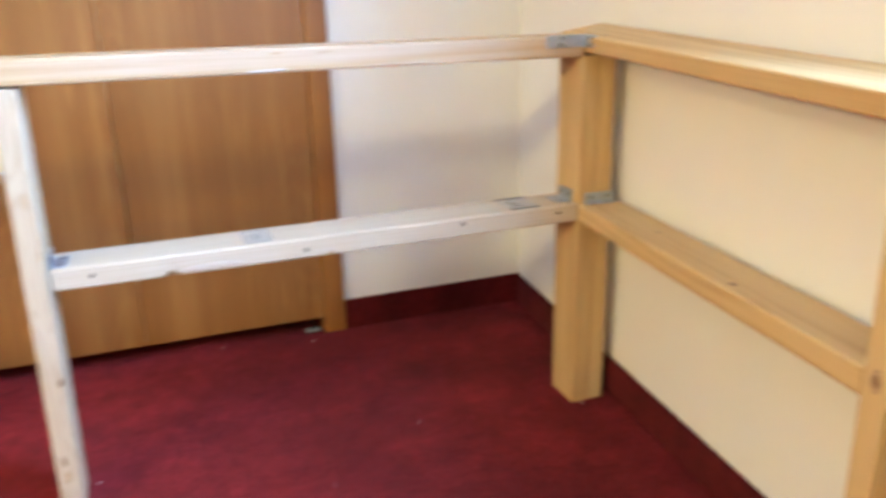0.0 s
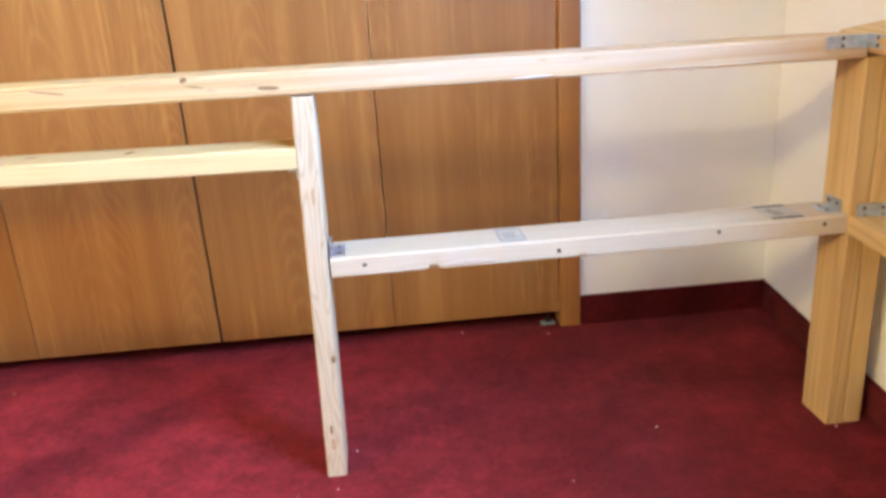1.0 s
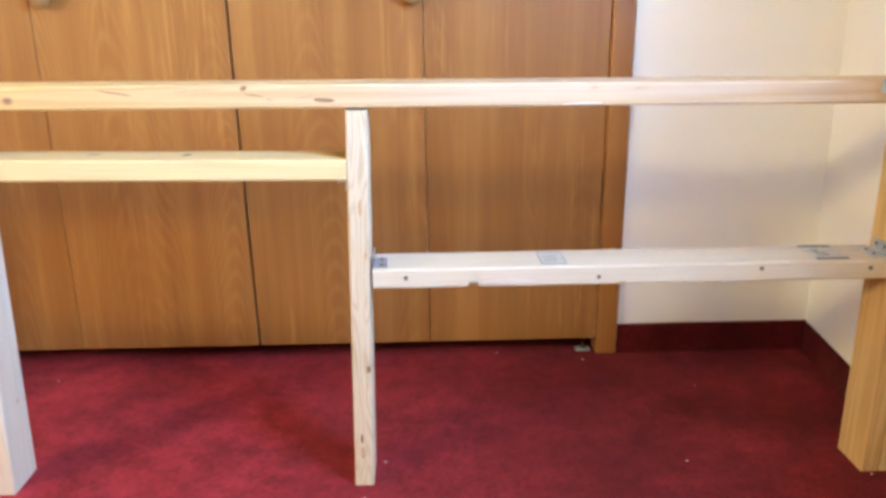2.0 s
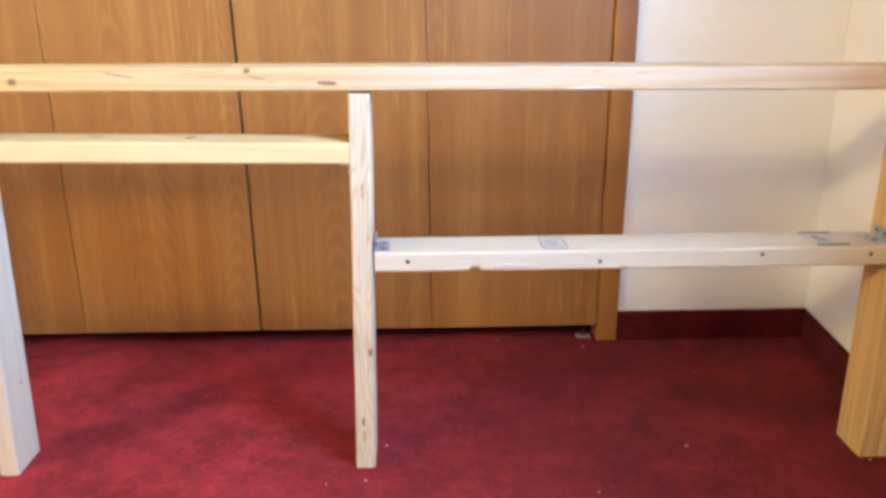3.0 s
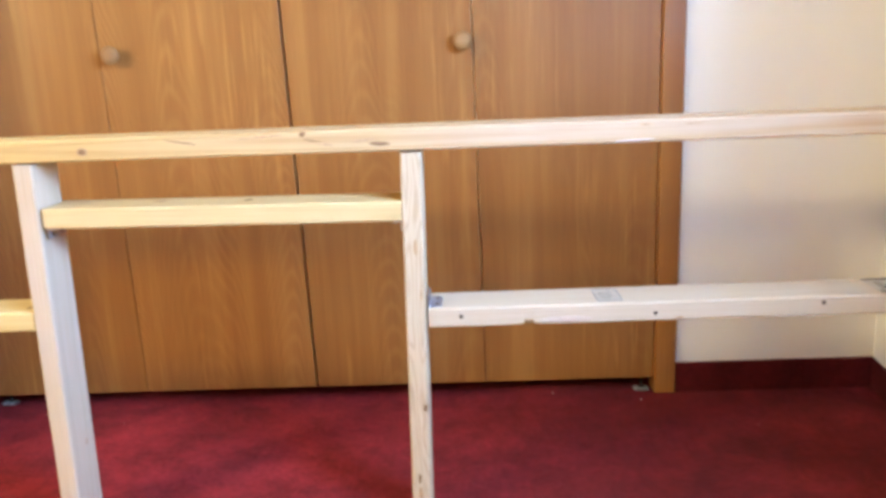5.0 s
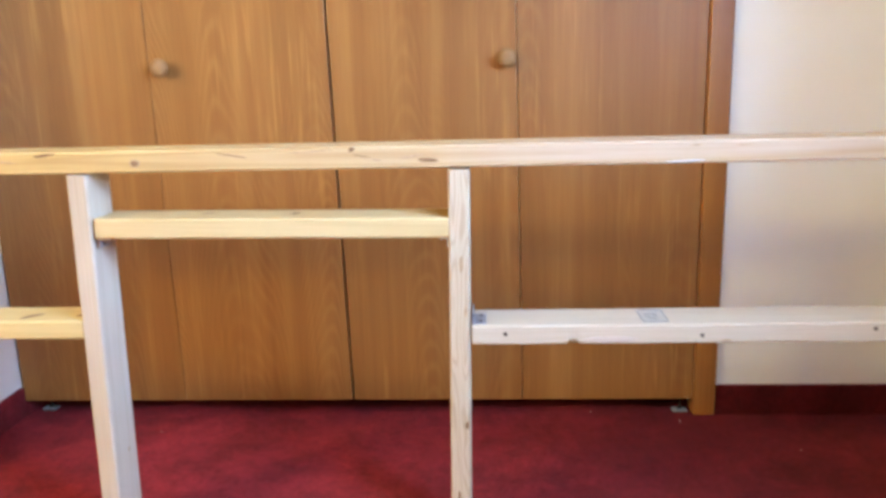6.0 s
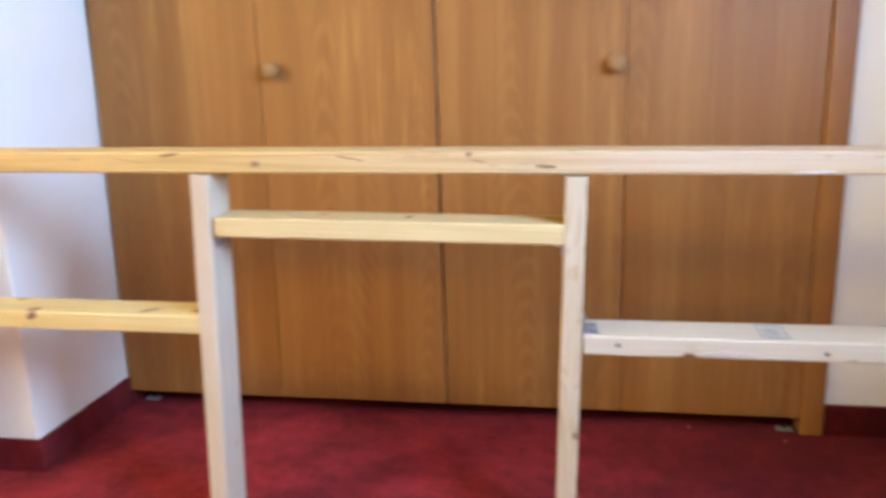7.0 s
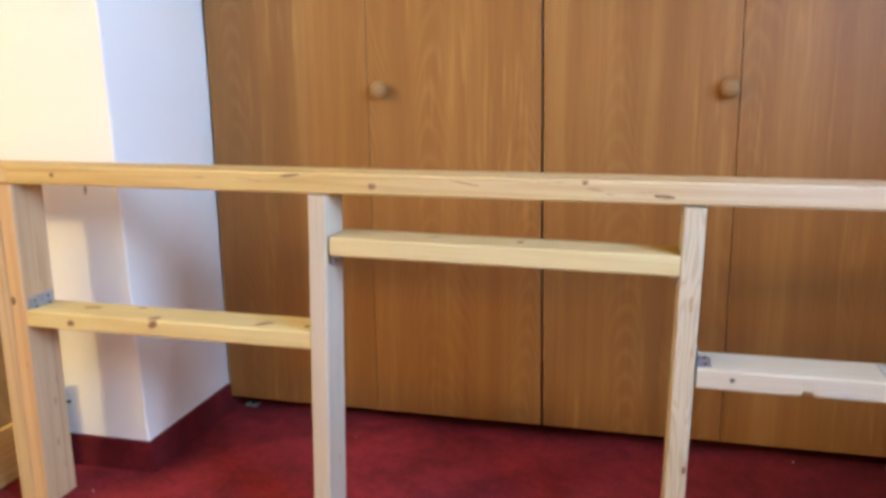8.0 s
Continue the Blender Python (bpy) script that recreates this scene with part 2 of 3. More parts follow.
WHITE_PAINT = paint("white_window_paint", (0.80, 0.80, 0.78), 0.45)


def plain(name, col, rough, metal=0.0, vary=0.25, size=60.0):
    m, n, l, s = material(name)
    v = coords(n, l, (1, 1, 1))
    t = node(n, "ShaderNodeTexNoise", Scale=size, Detail=3.0)
    l.new(v, t.inputs["Vector"])
    lo = tuple(c * (1 - vary) for c in col)
    l.new(ramp(n, l, t.outputs["Fac"], [(0.3, lo), (0.7, col)]), s.inputs["Base Color"])
    s.inputs["Roughness"].default_value, s.inputs["Metallic"].default_value = rough, metal
    return m


ZINC = plain("zinc_plate", (0.52, 0.60, 0.67), 0.36, 0.7, 0.30, 90.0)
SCREW = plain("screw_steel", (0.17, 0.13, 0.10), 0.5, 0.5, 0.4, 300.0)
KNOT = plain("pine_knot", (0.30, 0.165, 0.07), 0.6, 0.0, 0.45, 160.0)
KNOT_SOFT = plain("pale_pine_knot", (0.55, 0.36, 0.19), 0.6, 0.0, 0.4, 120.0)
DARK_GAP = plain("dark_hole", (0.035, 0.022, 0.015), 0.8, 0.0, 0.4, 90.0)
PAPER = plain("grey_label_paper", (0.50, 0.46, 0.38), 0.6, 0.0, 0.2, 40.0)
FADED_INK = plain("faded_label_ink", (0.24, 0.24, 0.23), 0.6, 0.0, 0.3, 90.0)
INK = plain("label_ink", (0.05, 0.045, 0.04), 0.6, 0.0, 0.3, 90.0)
WHITE_METAL = plain("dusty_white_metal", (0.40, 0.39, 0.35), 0.6, 0.1, 0.65, 70.0)
LEG_SHADE = plain("orange_leg_shade", (0.80, 0.48, 0.08), 0.5, 0.0, 0.3, 70.0)
TORN = plain("pale_torn_fibre", (0.58, 0.48, 0.38), 0.7, 0.0, 0.12, 50.0)
CRUMB = plain("pale_crumbs", (0.78, 0.70, 0.60), 0.7, 0.0, 0.2, 400.0)
KNOB_WOOD = lumber("knob_oak", (0.31, 0.165, 0.062), (0.23, 0.115, 0.042), (0.28, 0.145, 0.056))
HARDBOARD = plain("brown_hardboard", (0.22, 0.15, 0.095), 0.7, 0.0, 0.3, 25.0)


def glass_material():
    m, n, l, s = material("window_glass")
    s.inputs["Transmission Weight"].default_value = 1.0
    s.inputs["Roughness"].default_value, s.inputs["IOR"].default_value = 0.0, 1.45
    return m


GLASS = glass_material()


# ---- building blocks ----
def finish(name, bm, mat, parent=None, label="", smooth=False):
    mesh = bpy.data.meshes.new(name)
    bmesh.ops.recalc_face_normals(bm, faces=bm.faces)
    if smooth:
        for f in bm.faces:
            f.smooth = True
    bm.to_mesh(mesh)
    bm.free()
    mesh.materials.append(mat)
    ob = new(name, mesh)
    ob.parent = parent
    if label:
        tagged(ob, label)
    return ob


def part(name, bm, mat, parent, label="", place=None, smooth=False):
    ob = finish(name, bm, mat, parent, label, smooth)
    if place is not None:
        ob.matrix_basis = place
    return ob


def box(bm, lo, hi, bevel=0.0, segments=2):
    """A box between two corners, with eased edges."""
    made = bmesh.ops.create_cube(bm, size=1.0)["verts"]
    for v in made:
        v.co = Vector([lo[i] + (v.co[i] + 0.5) * (hi[i] - lo[i]) for i in range(3)])
    if bevel:
        edges = list({e for v in made for e in v.link_edges})
        bmesh.ops.bevel(bm, geom=edges, offset=bevel, segments=segments, affect="EDGES", profile=0.5)
    return bm


def boxed(lo, hi, bevel=0.0, segments=2):
    return box(bmesh.new(), lo, hi, bevel, segments)


def turned(bm, profile, steps=24):
    """A body turned round z, from (radius, height) pairs."""
    rings = []
    for r, h in profile:
        if r < 1e-5:
            rings.append([bm.verts.new((0, 0, h))])
        else:
            rings.append([bm.verts.new((r * math.cos(2 * math.pi * k / steps), r * math.sin(2 * math.pi * k / steps), h)) for k in range(steps)])
    for a, b in zip(rings, rings[1:]):
        for k in range(steps):
            k2 = (k + 1) % steps
            face = [a[k % len(a)], a[k2 % len(a)], b[k2 % len(b)], b[k % len(b)]]
            face = [v for i, v in enumerate(face) if v not in face[:i]]
            if len(face) > 2:
                bm.faces.new(face)
    return bm


def stick(length, wide, thick, seed, bow=0.0002, notch=None):
    """A sawn board along x, centred, with rounded and slightly uneven arrises. notch: (place along, depth) of a wane on the lower front edge."""
    rng = random.Random(seed)
    bm = bmesh.new()
    radius, n = 0.0042, max(8, int(length / (0.006 if notch else 0.035)))
    phase, tilt = rng.uniform(0, 6.28), rng.uniform(-bow, bow)
    corners = []
    for sy, sz, start in ((1, 1, 0), (-1, 1, 90), (-1, -1, 180), (1, -1, 270)):
        for a in (0, 45, 90):
            corners.append((sy, sz, radians(start + a)))
    loops = []
    for i in range(n + 1):
        x = -length / 2 + length * i / n
        sway = tilt * math.sin(math.pi * i / n)
        loop = []
        for sy, sz, a in corners:
            r = radius * (1 + 0.35 * noise.noise((x * 9 + phase, sy * 3.1, sz * 5.3)))
            y = sy * (wide / 2 - r) + r * math.cos(a)
            z = sz * (thick / 2 - r) + r * math.sin(a)
            if notch and sy < 0 and sz < 0:
                cut = notch[1] * max(0.0, 1 - ((x - notch[0]) / 0.014) ** 2)
                z += cut
                y += cut * 0.5
            loop.append(bm.verts.new((x, y + sway, z + sway * 0.6)))
        loops.append(loop)
    m = len(corners)
    for a, b in zip(loops, loops[1:]):
        for k in range(m):
            bm.faces.new((a[k], a[(k + 1) % m], b[(k + 1) % m], b[k]))
    bm.faces.new(loops[0]), bm.faces.new(loops[-1])
    return bm


def lie(a, b, depth_dir):
    """The pose of a board from a to b: x along it, y along depth_dir."""
    x = (Vector(b) - Vector(a)).normalized()
    z = x.cross(Vector(depth_dir)).normalized()
    y = z.cross(x)
    m = Matrix((x, y, z)).transposed().to_4x4()
    m.translation = (Vector(a) + Vector(b)) / 2
    return m


def knot(board, x, face, off, a, b, mat=None, turn=0.0, half=(0.0475, 0.019)):
    """An oval knot on one long face of a board."""
    bm = bmesh.new()
    turned(bm, [(0.0, 0.0009), (0.55, 0.0008), (0.85, 0.0006), (1.0, 0.0)], 18)
    for v in bm.verts:
        wob = 1 + 0.16 * noise.noise((v.co.x * 1.7 + x * 9, v.co.y * 1.7, off * 40))
        v.co.x, v.co.y = v.co.x * a * wob, v.co.y * b * wob
    if face == "front":
        base = pose(x, -half[0] + 0.0001, off, 90, 0, 0)
    elif face == "top":
        base = pose(x, off, half[1] - 0.0001)
    else:
        base = pose(x, off, -half[1] + 0.0001, 180)
    return part("knot", bm, mat or KNOT, board, "", base @ pose(0, 0, 0, 0, 0, turn), True)


def screw(parent, place, r=0.0042):
    bm = bmesh.new()
    turned(bm, [(0.0, 0.0006), (r * 0.35, 0.0006), (r * 0.45, 0.0018), (r * 0.9, 0.0014), (r, 0.0), (r, -0.003)], 14)
    return part("screw", bm, SCREW, parent, "", place, True)


def bracket(parent, place, reach_a, reach_b, width, label="blue-grey zinc angle bracket with screws"):
    """A bent zinc plate: one flange along +x on top of z=0, one along +z on x=0; y is its width."""
    bm = bmesh.new()
    t = 0.0022
    prof = [(reach_a, 0), (reach_a, t), (t * 1.8, t), (t * 1.2, t * 1.2), (t, t * 1.8), (t, reach_b), (0, reach_b), (0, 0)]
    loops = [[bm.verts.new((x, y, z)) for x, z in prof] for y in (-width / 2, width / 2)]
    for k in range(len(prof)):
        k2 = (k + 1) % len(prof)
        bm.faces.new((loops[0][k], loops[0][k2], loops[1][k2], loops[1][k]))
    bm.faces.new(loops[0]), bm.faces.new(loops[1])
    ob = part("bracket", bm, ZINC, parent, label, place)
    for y in (-width * 0.28, width * 0.28):
        screw(ob, pose(reach_a * 0.62, y, t), 0.0036)
        screw(ob, pose(t, y, reach_b * 0.62, 0, 90), 0.0036)
    return ob


def sticker(board, x, off, length, width, seed, ink, heavy, half=0.019):
    """A worn paper price tag, stapled flat on a board's top, printed with dark bars."""
    bm = boxed((-length / 2, -width / 2, 0), (length / 2, width / 2, 0.0006))
    tag = part("label_sticker", bm, PAPER, board, "worn grey paper lumber tag with dark bars", pose(x, off, half, 0, 0, random.Random(seed).uniform(-2, 2)))
    rng = random.Random(seed)
    bars = [(-0.47, 0.47, -0.48, -0.48 + heavy), (-0.47, 0.47, 0.48 - heavy, 0.48)]
    if heavy < 0.1:
        bars += [(-0.48, -0.44, -0.36, 0.36), (0.44, 0.48, -0.36, 0.36)]
    bars += [(-0.30, rng.uniform(-0.1, 0.3), y, y + 0.05) for y in (-0.20, -0.04, 0.12)]
    for x0, x1, y0, y1 in bars:
        part("bar", boxed((x0 * length, y0 * width, 0.0006), (x1 * length, y1 * width, 0.0009)), ink, tag)
    return tag


# ---- the room ----
def structure(name, bm, mat, label="", category=""):
    return tagged(finish(name, bm, mat), label, category, "", "structure")


def slab(z0, z1):
    """A slab over the room's plan, out to the middle of its walls."""
    bm = bmesh.new()
    near, far = wing(4.45, WALL_V + 0.20), wing(-0.62, WALL_V + 0.20)
    plan = [(ROOM_LEFT - 0.06, ROOM_NEAR - 0.06), (near.x, ROOM_NEAR - 0.06), (far.x, 2.36), (0.58, 2.36), (0.58, 2.96), (-1.50, 2.96), (-1.50, 1.95), (ROOM_LEFT - 0.06, 1.95)]
    rows = [[bm.verts.new((x, y, z)) for x, y in plan] for z in (z0, z1)]
    for k in range(len(plan)):
        k2 = (k + 1) % len(plan)
        bm.faces.new((rows[0][k], rows[0][k2], rows[1][k2], rows[1][k]))
    bm.faces.new(rows[0]), bm.faces.new(rows[1])
    return bm


structure("floor", slab(-0.06, 0.0), CARPET, "worn dark red cut-pile carpet with darker nap marks, painted dimmer towards the right", "carpet")
structure("ceiling", slab(CEILING_Z, CEILING_Z + 0.1), CEIL_PAINT, "plain off-white ceiling", "ceiling")

# closet wall, with the opening between the return wall and the right-hand casing
RETURN_X, OPEN_R, OPEN_Z = -1.446, 0.412, 2.05
bm = bmesh.new()
box(bm, (OPEN_R, WALL_Y, 0), (1.30, WALL_Y + 0.11, CEILING_Z))
box(bm, (RETURN_X - 0.11, WALL_Y, OPEN_Z), (OPEN_R, WALL_Y + 0.11, CEILING_Z))
structure("wall_north", bm, WALL_PAINT, "cream painted wall beside and above the closet", "wall")
LEFT_Y = 1.893
NOSE = 0.007            # eased plaster corner
LEAN = 0.027            # the corner leans out of plumb
outline = [(ROOM_LEFT, LEFT_Y)]
outline += [(RETURN_X - NOSE + NOSE * math.sin(radians(a)), LEFT_Y + NOSE - NOSE * math.cos(radians(a))) for a in range(0, 91, 15)]
outline += [(RETURN_X, 2.95), (RETURN_X - 0.11, 2.95), (RETURN_X - 0.11, LEFT_Y + 0.11), (ROOM_LEFT, LEFT_Y + 0.11)]
bm = bmesh.new()
rings = [[bm.verts.new((x - (LEAN * z if y < LEFT_Y + 0.05 and x > ROOM_LEFT else 0.0), y, z)) for x, y in outline] for z in (0.0, CEILING_Z)]
for k in range(len(outline)):
    k2 = (k + 1) % len(outline)
    bm.faces.new((rings[0][k], rings[0][k2], rings[1][k2], rings[1][k]))
bm.faces.new(rings[0]), bm.faces.new(rings[1])
structure("wall_north_west", bm, WALL_PAINT, "cream painted wall with an outer corner beside the closet", "wall")
bm = bmesh.new()
box(bm, (RETURN_X, 2.90, 0), (1.30, 3.0, CEILING_Z))
box(bm, (OPEN_R + 0.10, WALL_Y + 0.11, 0), (OPEN_R + 0.20, 2.90, CEILING_Z))
structure("wall_closet", bm, WALL_PAINT, "plain wall closing the closet behind its doors", "wall")
structure("wall_west", boxed((ROOM_LEFT - 0.12, ROOM_NEAR, 0), (ROOM_LEFT, LEFT_Y + 0.11, CEILING_Z)), TAN_PAINT, "plain tan wall out of view, toned for bounce light", "wall")
structure("wall_south", boxed((ROOM_LEFT - 0.12, ROOM_NEAR - 0.12, 0), (1.1, ROOM_NEAR, CEILING_Z)), TAN_PAINT, "plain tan wall out of view, toned for bounce light", "wall")


def wing_box(bm, u0, u1, v0, v1, z0, z1):
    vs = [bm.verts.new(wing(u, v, z)) for z in (z0, z1) for u, v in ((u0, v0), (u1, v0), (u1, v1), (u0, v1))]
    for f in ((0, 1, 2, 3), (4, 5, 6, 7), (0, 1, 5, 4), (1, 2, 6, 5), (2, 3, 7, 6), (3, 0, 4, 7)):
        bm.faces.new([vs[k] for k in f])
    return bm


END_U = 4.55
bm = bmesh.new()
wing_box(bm, -0.66, WIN_U0, WALL_V, WALL_V + 0.26, 0, CEILING_Z)
wing_box(bm, WIN_U1, END_U, WALL_V, WALL_V + 0.26, 0, CEILING_Z)
wing_box(bm, WIN_U0, WIN_U1, WALL_V, WALL_V + 0.26, 0, WIN_Z0)
wing_box(bm, WIN_U0, WIN_U1, WALL_V, WALL_V + 0.26, WIN_Z1, CEILING_Z)
structure("wall_east", bm, EAST_PAINT, "cream painted wall with a window opening", "wall")

window = tagged(new("window_1"), "white painted window letting in cool daylight", "window", "", "structure")
for u0, u1, z0, z1 in ((WIN_U0, WIN_U1, WIN_Z0, WIN_Z0 + 0.04), (WIN_U0, WIN_U1, WIN_Z1 - 0.04, WIN_Z1), (WIN_U0, WIN_U0 + 0.04, WIN_Z0 + 0.04, WIN_Z1 - 0.04), (WIN_U1 - 0.04, WIN_U1, WIN_Z0 + 0.04, WIN_Z1 - 0.04)):
    part("window_frame", wing_box(bmesh.new(), u0, u1, WALL_V + 0.18, WALL_V + 0.23, z0, z1), WHITE_PAINT, window)
pane = part("pane", wing_box(bmesh.new(), WIN_U0 + 0.04, WIN_U1 - 0.04, WALL_V + 0.203, WALL_V + 0.207, WIN_Z0 + 0.04, WIN_Z1 - 0.04), GLASS, window)
pane.visible_shadow = False
structure("ground", boxed((-60, -60, -0.5), (60, 60, -0.4)), plain("lawn", (0.07, 0.09, 0.04), 0.9, 0, 0.5, 3.0), "plain ground outside", "ground")

# carpet skirting
BASE_H, BASE_T = 0.083, 0.012


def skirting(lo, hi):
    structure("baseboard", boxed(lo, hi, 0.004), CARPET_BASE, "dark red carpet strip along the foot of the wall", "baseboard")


skirting((0.4605, WALL_Y - BASE_T, 0.0), (0.985, WALL_Y, BASE_H))
skirting((ROOM_LEFT, LEFT_Y - BASE_T, 0.0), (RETURN_X + BASE_T, LEFT_Y, BASE_H))
skirting((RETURN_X, LEFT_Y + 0.0005, 0.0), (RETURN_X + BASE_T, 2.2892, BASE_H))
skirting((RETURN_X, 2.2897, 0.0), (RETURN_X + BASE_T, 2.60, 0.040))
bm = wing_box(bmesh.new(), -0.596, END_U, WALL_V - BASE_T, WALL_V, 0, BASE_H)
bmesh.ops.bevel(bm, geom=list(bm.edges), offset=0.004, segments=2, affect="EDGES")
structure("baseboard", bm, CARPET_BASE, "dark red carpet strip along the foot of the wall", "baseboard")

# casing of the closet opening
structure("trim", boxed((0.4035, WALL_Y - 0.016, 0.0), (0.4600, WALL_Y + 0.05, OPEN_Z + 0.057), 0.004), OAK_TRIM, "orange-brown oak casing beside the closet doors", "trim")
structure("trim", boxed((RETURN_X, WALL_Y - 0.016, OPEN_Z + 0.001), (0.4030, WALL_Y + 0.02, OPEN_Z + 0.057), 0.004), OAK_TRIM, "orange-brown oak casing above the closet doors", "trim")

# bifold closet doors
DOOR_FACE, DOOR_T, DOOR_Z0, DOOR_Z1 = 2.290, 0.034, 0.042, 2.040


def bifold(name, edges, knob_x, label):
    """Two hinged leaves between edges (x at the floor, x at 1 m), a little out of plumb."""
    door = tagged(new(name), label, "closet door", "bifold closet doors", "structure")
    for (a0, a1), (b0, b1) in edges:
        mid = (a0 + b0) / 2
        bm = boxed((a0 - mid, 0, DOOR_Z0), (b0 - mid, DOOR_T, DOOR_Z1), 0.0018, 2)
        for v in bm.verts:
            v.co.x += ((b1 - b0) if v.co.x > 0 else (a1 - a0)) * v.co.z
        part("panel", bm, OAK, door, "", pose(mid, DOOR_FACE, 0))
    bm = bmesh.new()
    turned(bm, [(0.0125, 0.0), (0.0115, 0.004), (0.0095, 0.009), (0.011, 0.014), (0.018, 0.019), (0.0222, 0.025), (0.0228, 0.030), (0.020, 0.0355), (0.013, 0.0390), (0.006, 0.0402), (0.0, 0.0405)], 32)
    part("knob", bm, KNOB_WOOD, door, "round turned oak knob", pose(knob_x, DOOR_FACE, 0.940, 90), True)
    return door


bifold("door_1", (((-1.4385, -1.4385), (-0.9755, -0.9808)), ((-0.9740, -0.9793), (-0.5093, -0.5240))), -0.941, "closed oak-veneer bifold closet door with a round knob")
bifold("door_2", (((-0.5035, -0.5182), (-0.0475, -0.0562)), ((-0.0460, -0.0547), (0.4028, 0.4028))), -0.080, "closed oak-veneer bifold closet door with a round knob")


def pivot(x, back):
    """The floor bracket in which a bifold door turns."""
    thing = tagged(new("door_pivot_bracket"), "dusty white metal pivot bracket on the carpet under a closet door", "door hardware", "closet door pivots")
    thing.location = (x, DOOR_FACE + back, 0)
    part("plate", boxed((-0.022, 0.002, 0.0), (0.018, 0.028, 0.007), 0.003), WHITE_METAL, thing)
    cup = turned(bmesh.new(), [(0.0, 0.003), (0.008, 0.003), (0.008, 0.008), (0.005, 0.010), (0.0025, 0.011), (0.0025, 0.036), (0.0, 0.037)], 16)
    part("pivot_pin", cup, DARK_GAP, thing, "", pose(0, 0.018, 0.002), True)
    return thing


pivot(0.376, 0.004)
pivot(-1.388, 0.026)

# ---- the desk frame ----
FRONT, WIDE, THICK = 1.688, 0.095, 0.038
MIDY = FRONT + WIDE / 2
desk = tagged(new("desk_frame"), "unfinished L-shaped desk frame of pale lumber joined with zinc brackets", "desk frame")
BEAM_L, BEAM_R = -1.588, 0.8195


def member(name, a, b, mat, seed, depth=(0, 1, 0), label="", wide=WIDE, thick=THICK, notch=None):
    length = (Vector(b) - Vector(a)).length
    return part(name, stick(length, wide, thick, seed, notch=notch), mat, desk, label, lie(a, b, depth))


def beam_z(x):
    """Height of the front beam's middle: it rises a little to the left."""
    return 0.7690 + 0.0085 * max(0.0, (-0.2 - x) / 1.4) + 0.003 * max(0.0, (x - 0.2) / 0.6)


BEAM_T = 0.0405
beam = member("front_beam", (BEAM_L, MIDY, beam_z(BEAM_L) - 0.00125), (BEAM_R, MIDY, 0.76675), BEAM_FIR, 11, label="long pine beam with small knots, painted golden to pinkish as the light falls", thick=BEAM_T)
BX = (BEAM_L + BEAM_R) / 2


def beam_knot(x, face, off, a, b, mat, turn=0.0):
    return knot(beam, x - BX, face, off, a, b, mat, turn, (WIDE / 2, BEAM_T / 2))


beam_knot(-0.233, "front", -0.006, 0.019, 0.0035, KNOT, -3)
beam_knot(-0.262, "front", 0.001, 0.022, 0.002, KNOT_SOFT, 8)
beam_knot(-0.767, "front", -0.003, 0.010, 0.0075, KNOT_SOFT)
knot(beam, -0.767 - BX, "front", -0.003, 0.0065, 0.0052, KNOT, 0, (WIDE / 2 + 0.0006, BEAM_T / 2))
beam_knot(-0.369, "front", 0.0150, 0.006, 0.0042, KNOT, 15)
beam_knot(-0.53, "top", -0.030, 0.008, 0.005, KNOT_SOFT, 40)
beam_knot(-0.935, "front", 0.0145, 0.021, 0.0030, KNOT, 7)
beam_knot(-1.475, "front", 0.002, 0.006, 0.005, KNOT)
beam_knot(0.235, "front", 0.012, 0.014, 0.002, KNOT_SOFT, 4)
beam_knot(-0.329, "front", -0.004, 0.013, 0.0016, KNOT_SOFT, -6)
beam_knot(0.318, "front", 0.011, 0.016, 0.0016, KNOT_SOFT, 3)
beam_knot(-0.184, "top", -0.036, 0.014, 0.003, KNOT_SOFT, 8)
beam_knot(-0.587, "front", 0.008, 0.030, 0.0013, KNOT, -9)
beam_knot(-0.445, "front", 0.0125, 0.046, 0.0011, KNOT_SOFT, 3)
beam_knot(-0.352, "front", 0.003, 0.016, 0.0012, KNOT, -10)
beam_knot(-1.02, "front", 0.004, 0.034, 0.0013, KNOT_SOFT, -6)
beam_knot(0.215, "front", -0.0155, 0.034, 0.0026, TORN, 2)
beam_knot(-1.13, "front", 0.006, 0.016, 0.0016, KNOT_SOFT, -4)
bm = turned(bmesh.new(), [(0.0024, 0.0), (0.0024, -0.014), (0.0016, -0.020), (0.0, -0.026)], 10)
part("screw", bm, SCREW, beam, "screw point sticking out below the beam", pose(-1.425 - BX, -0.010, -BEAM_T / 2))

# legs under the beam
LEG_TOP = 0.7465
leg = member("leg", (-0.8995, MIDY, 0), (-0.8810, MIDY, beam_z(-0.88) - THICK / 2 - 0.0035), PINE, 21, label="pale pine leg set narrow side to the front")
knot(leg, 0.06, "top", 0.018, 0.006, 0.004, KNOT_SOFT)
knot(leg, -0.20, "bottom", 0.012, 0.006, 0.004, KNOT_SOFT)
leg3 = member("leg", (-0.1915, MIDY, 0), (-0.1800, MIDY, LEG_TOP), FIGURED_PINE, 22, label="pale pine leg with dark knots set narrow side to the front")
for x, off, a, b, mat in ((-0.118, -0.013, 0.008, 0.0040, KNOT), (-0.30, 0.002, 0.013, 0.004, KNOT_SOFT), (0.20, -0.004, 0.016, 0.004, KNOT_SOFT), (0.11, -0.012, 0.012, 0.0025, KNOT_SOFT), (-0.268, 0.003, 0.011, 0.0032, KNOT)):
    knot(leg3, x, "front", off, a, b, mat)

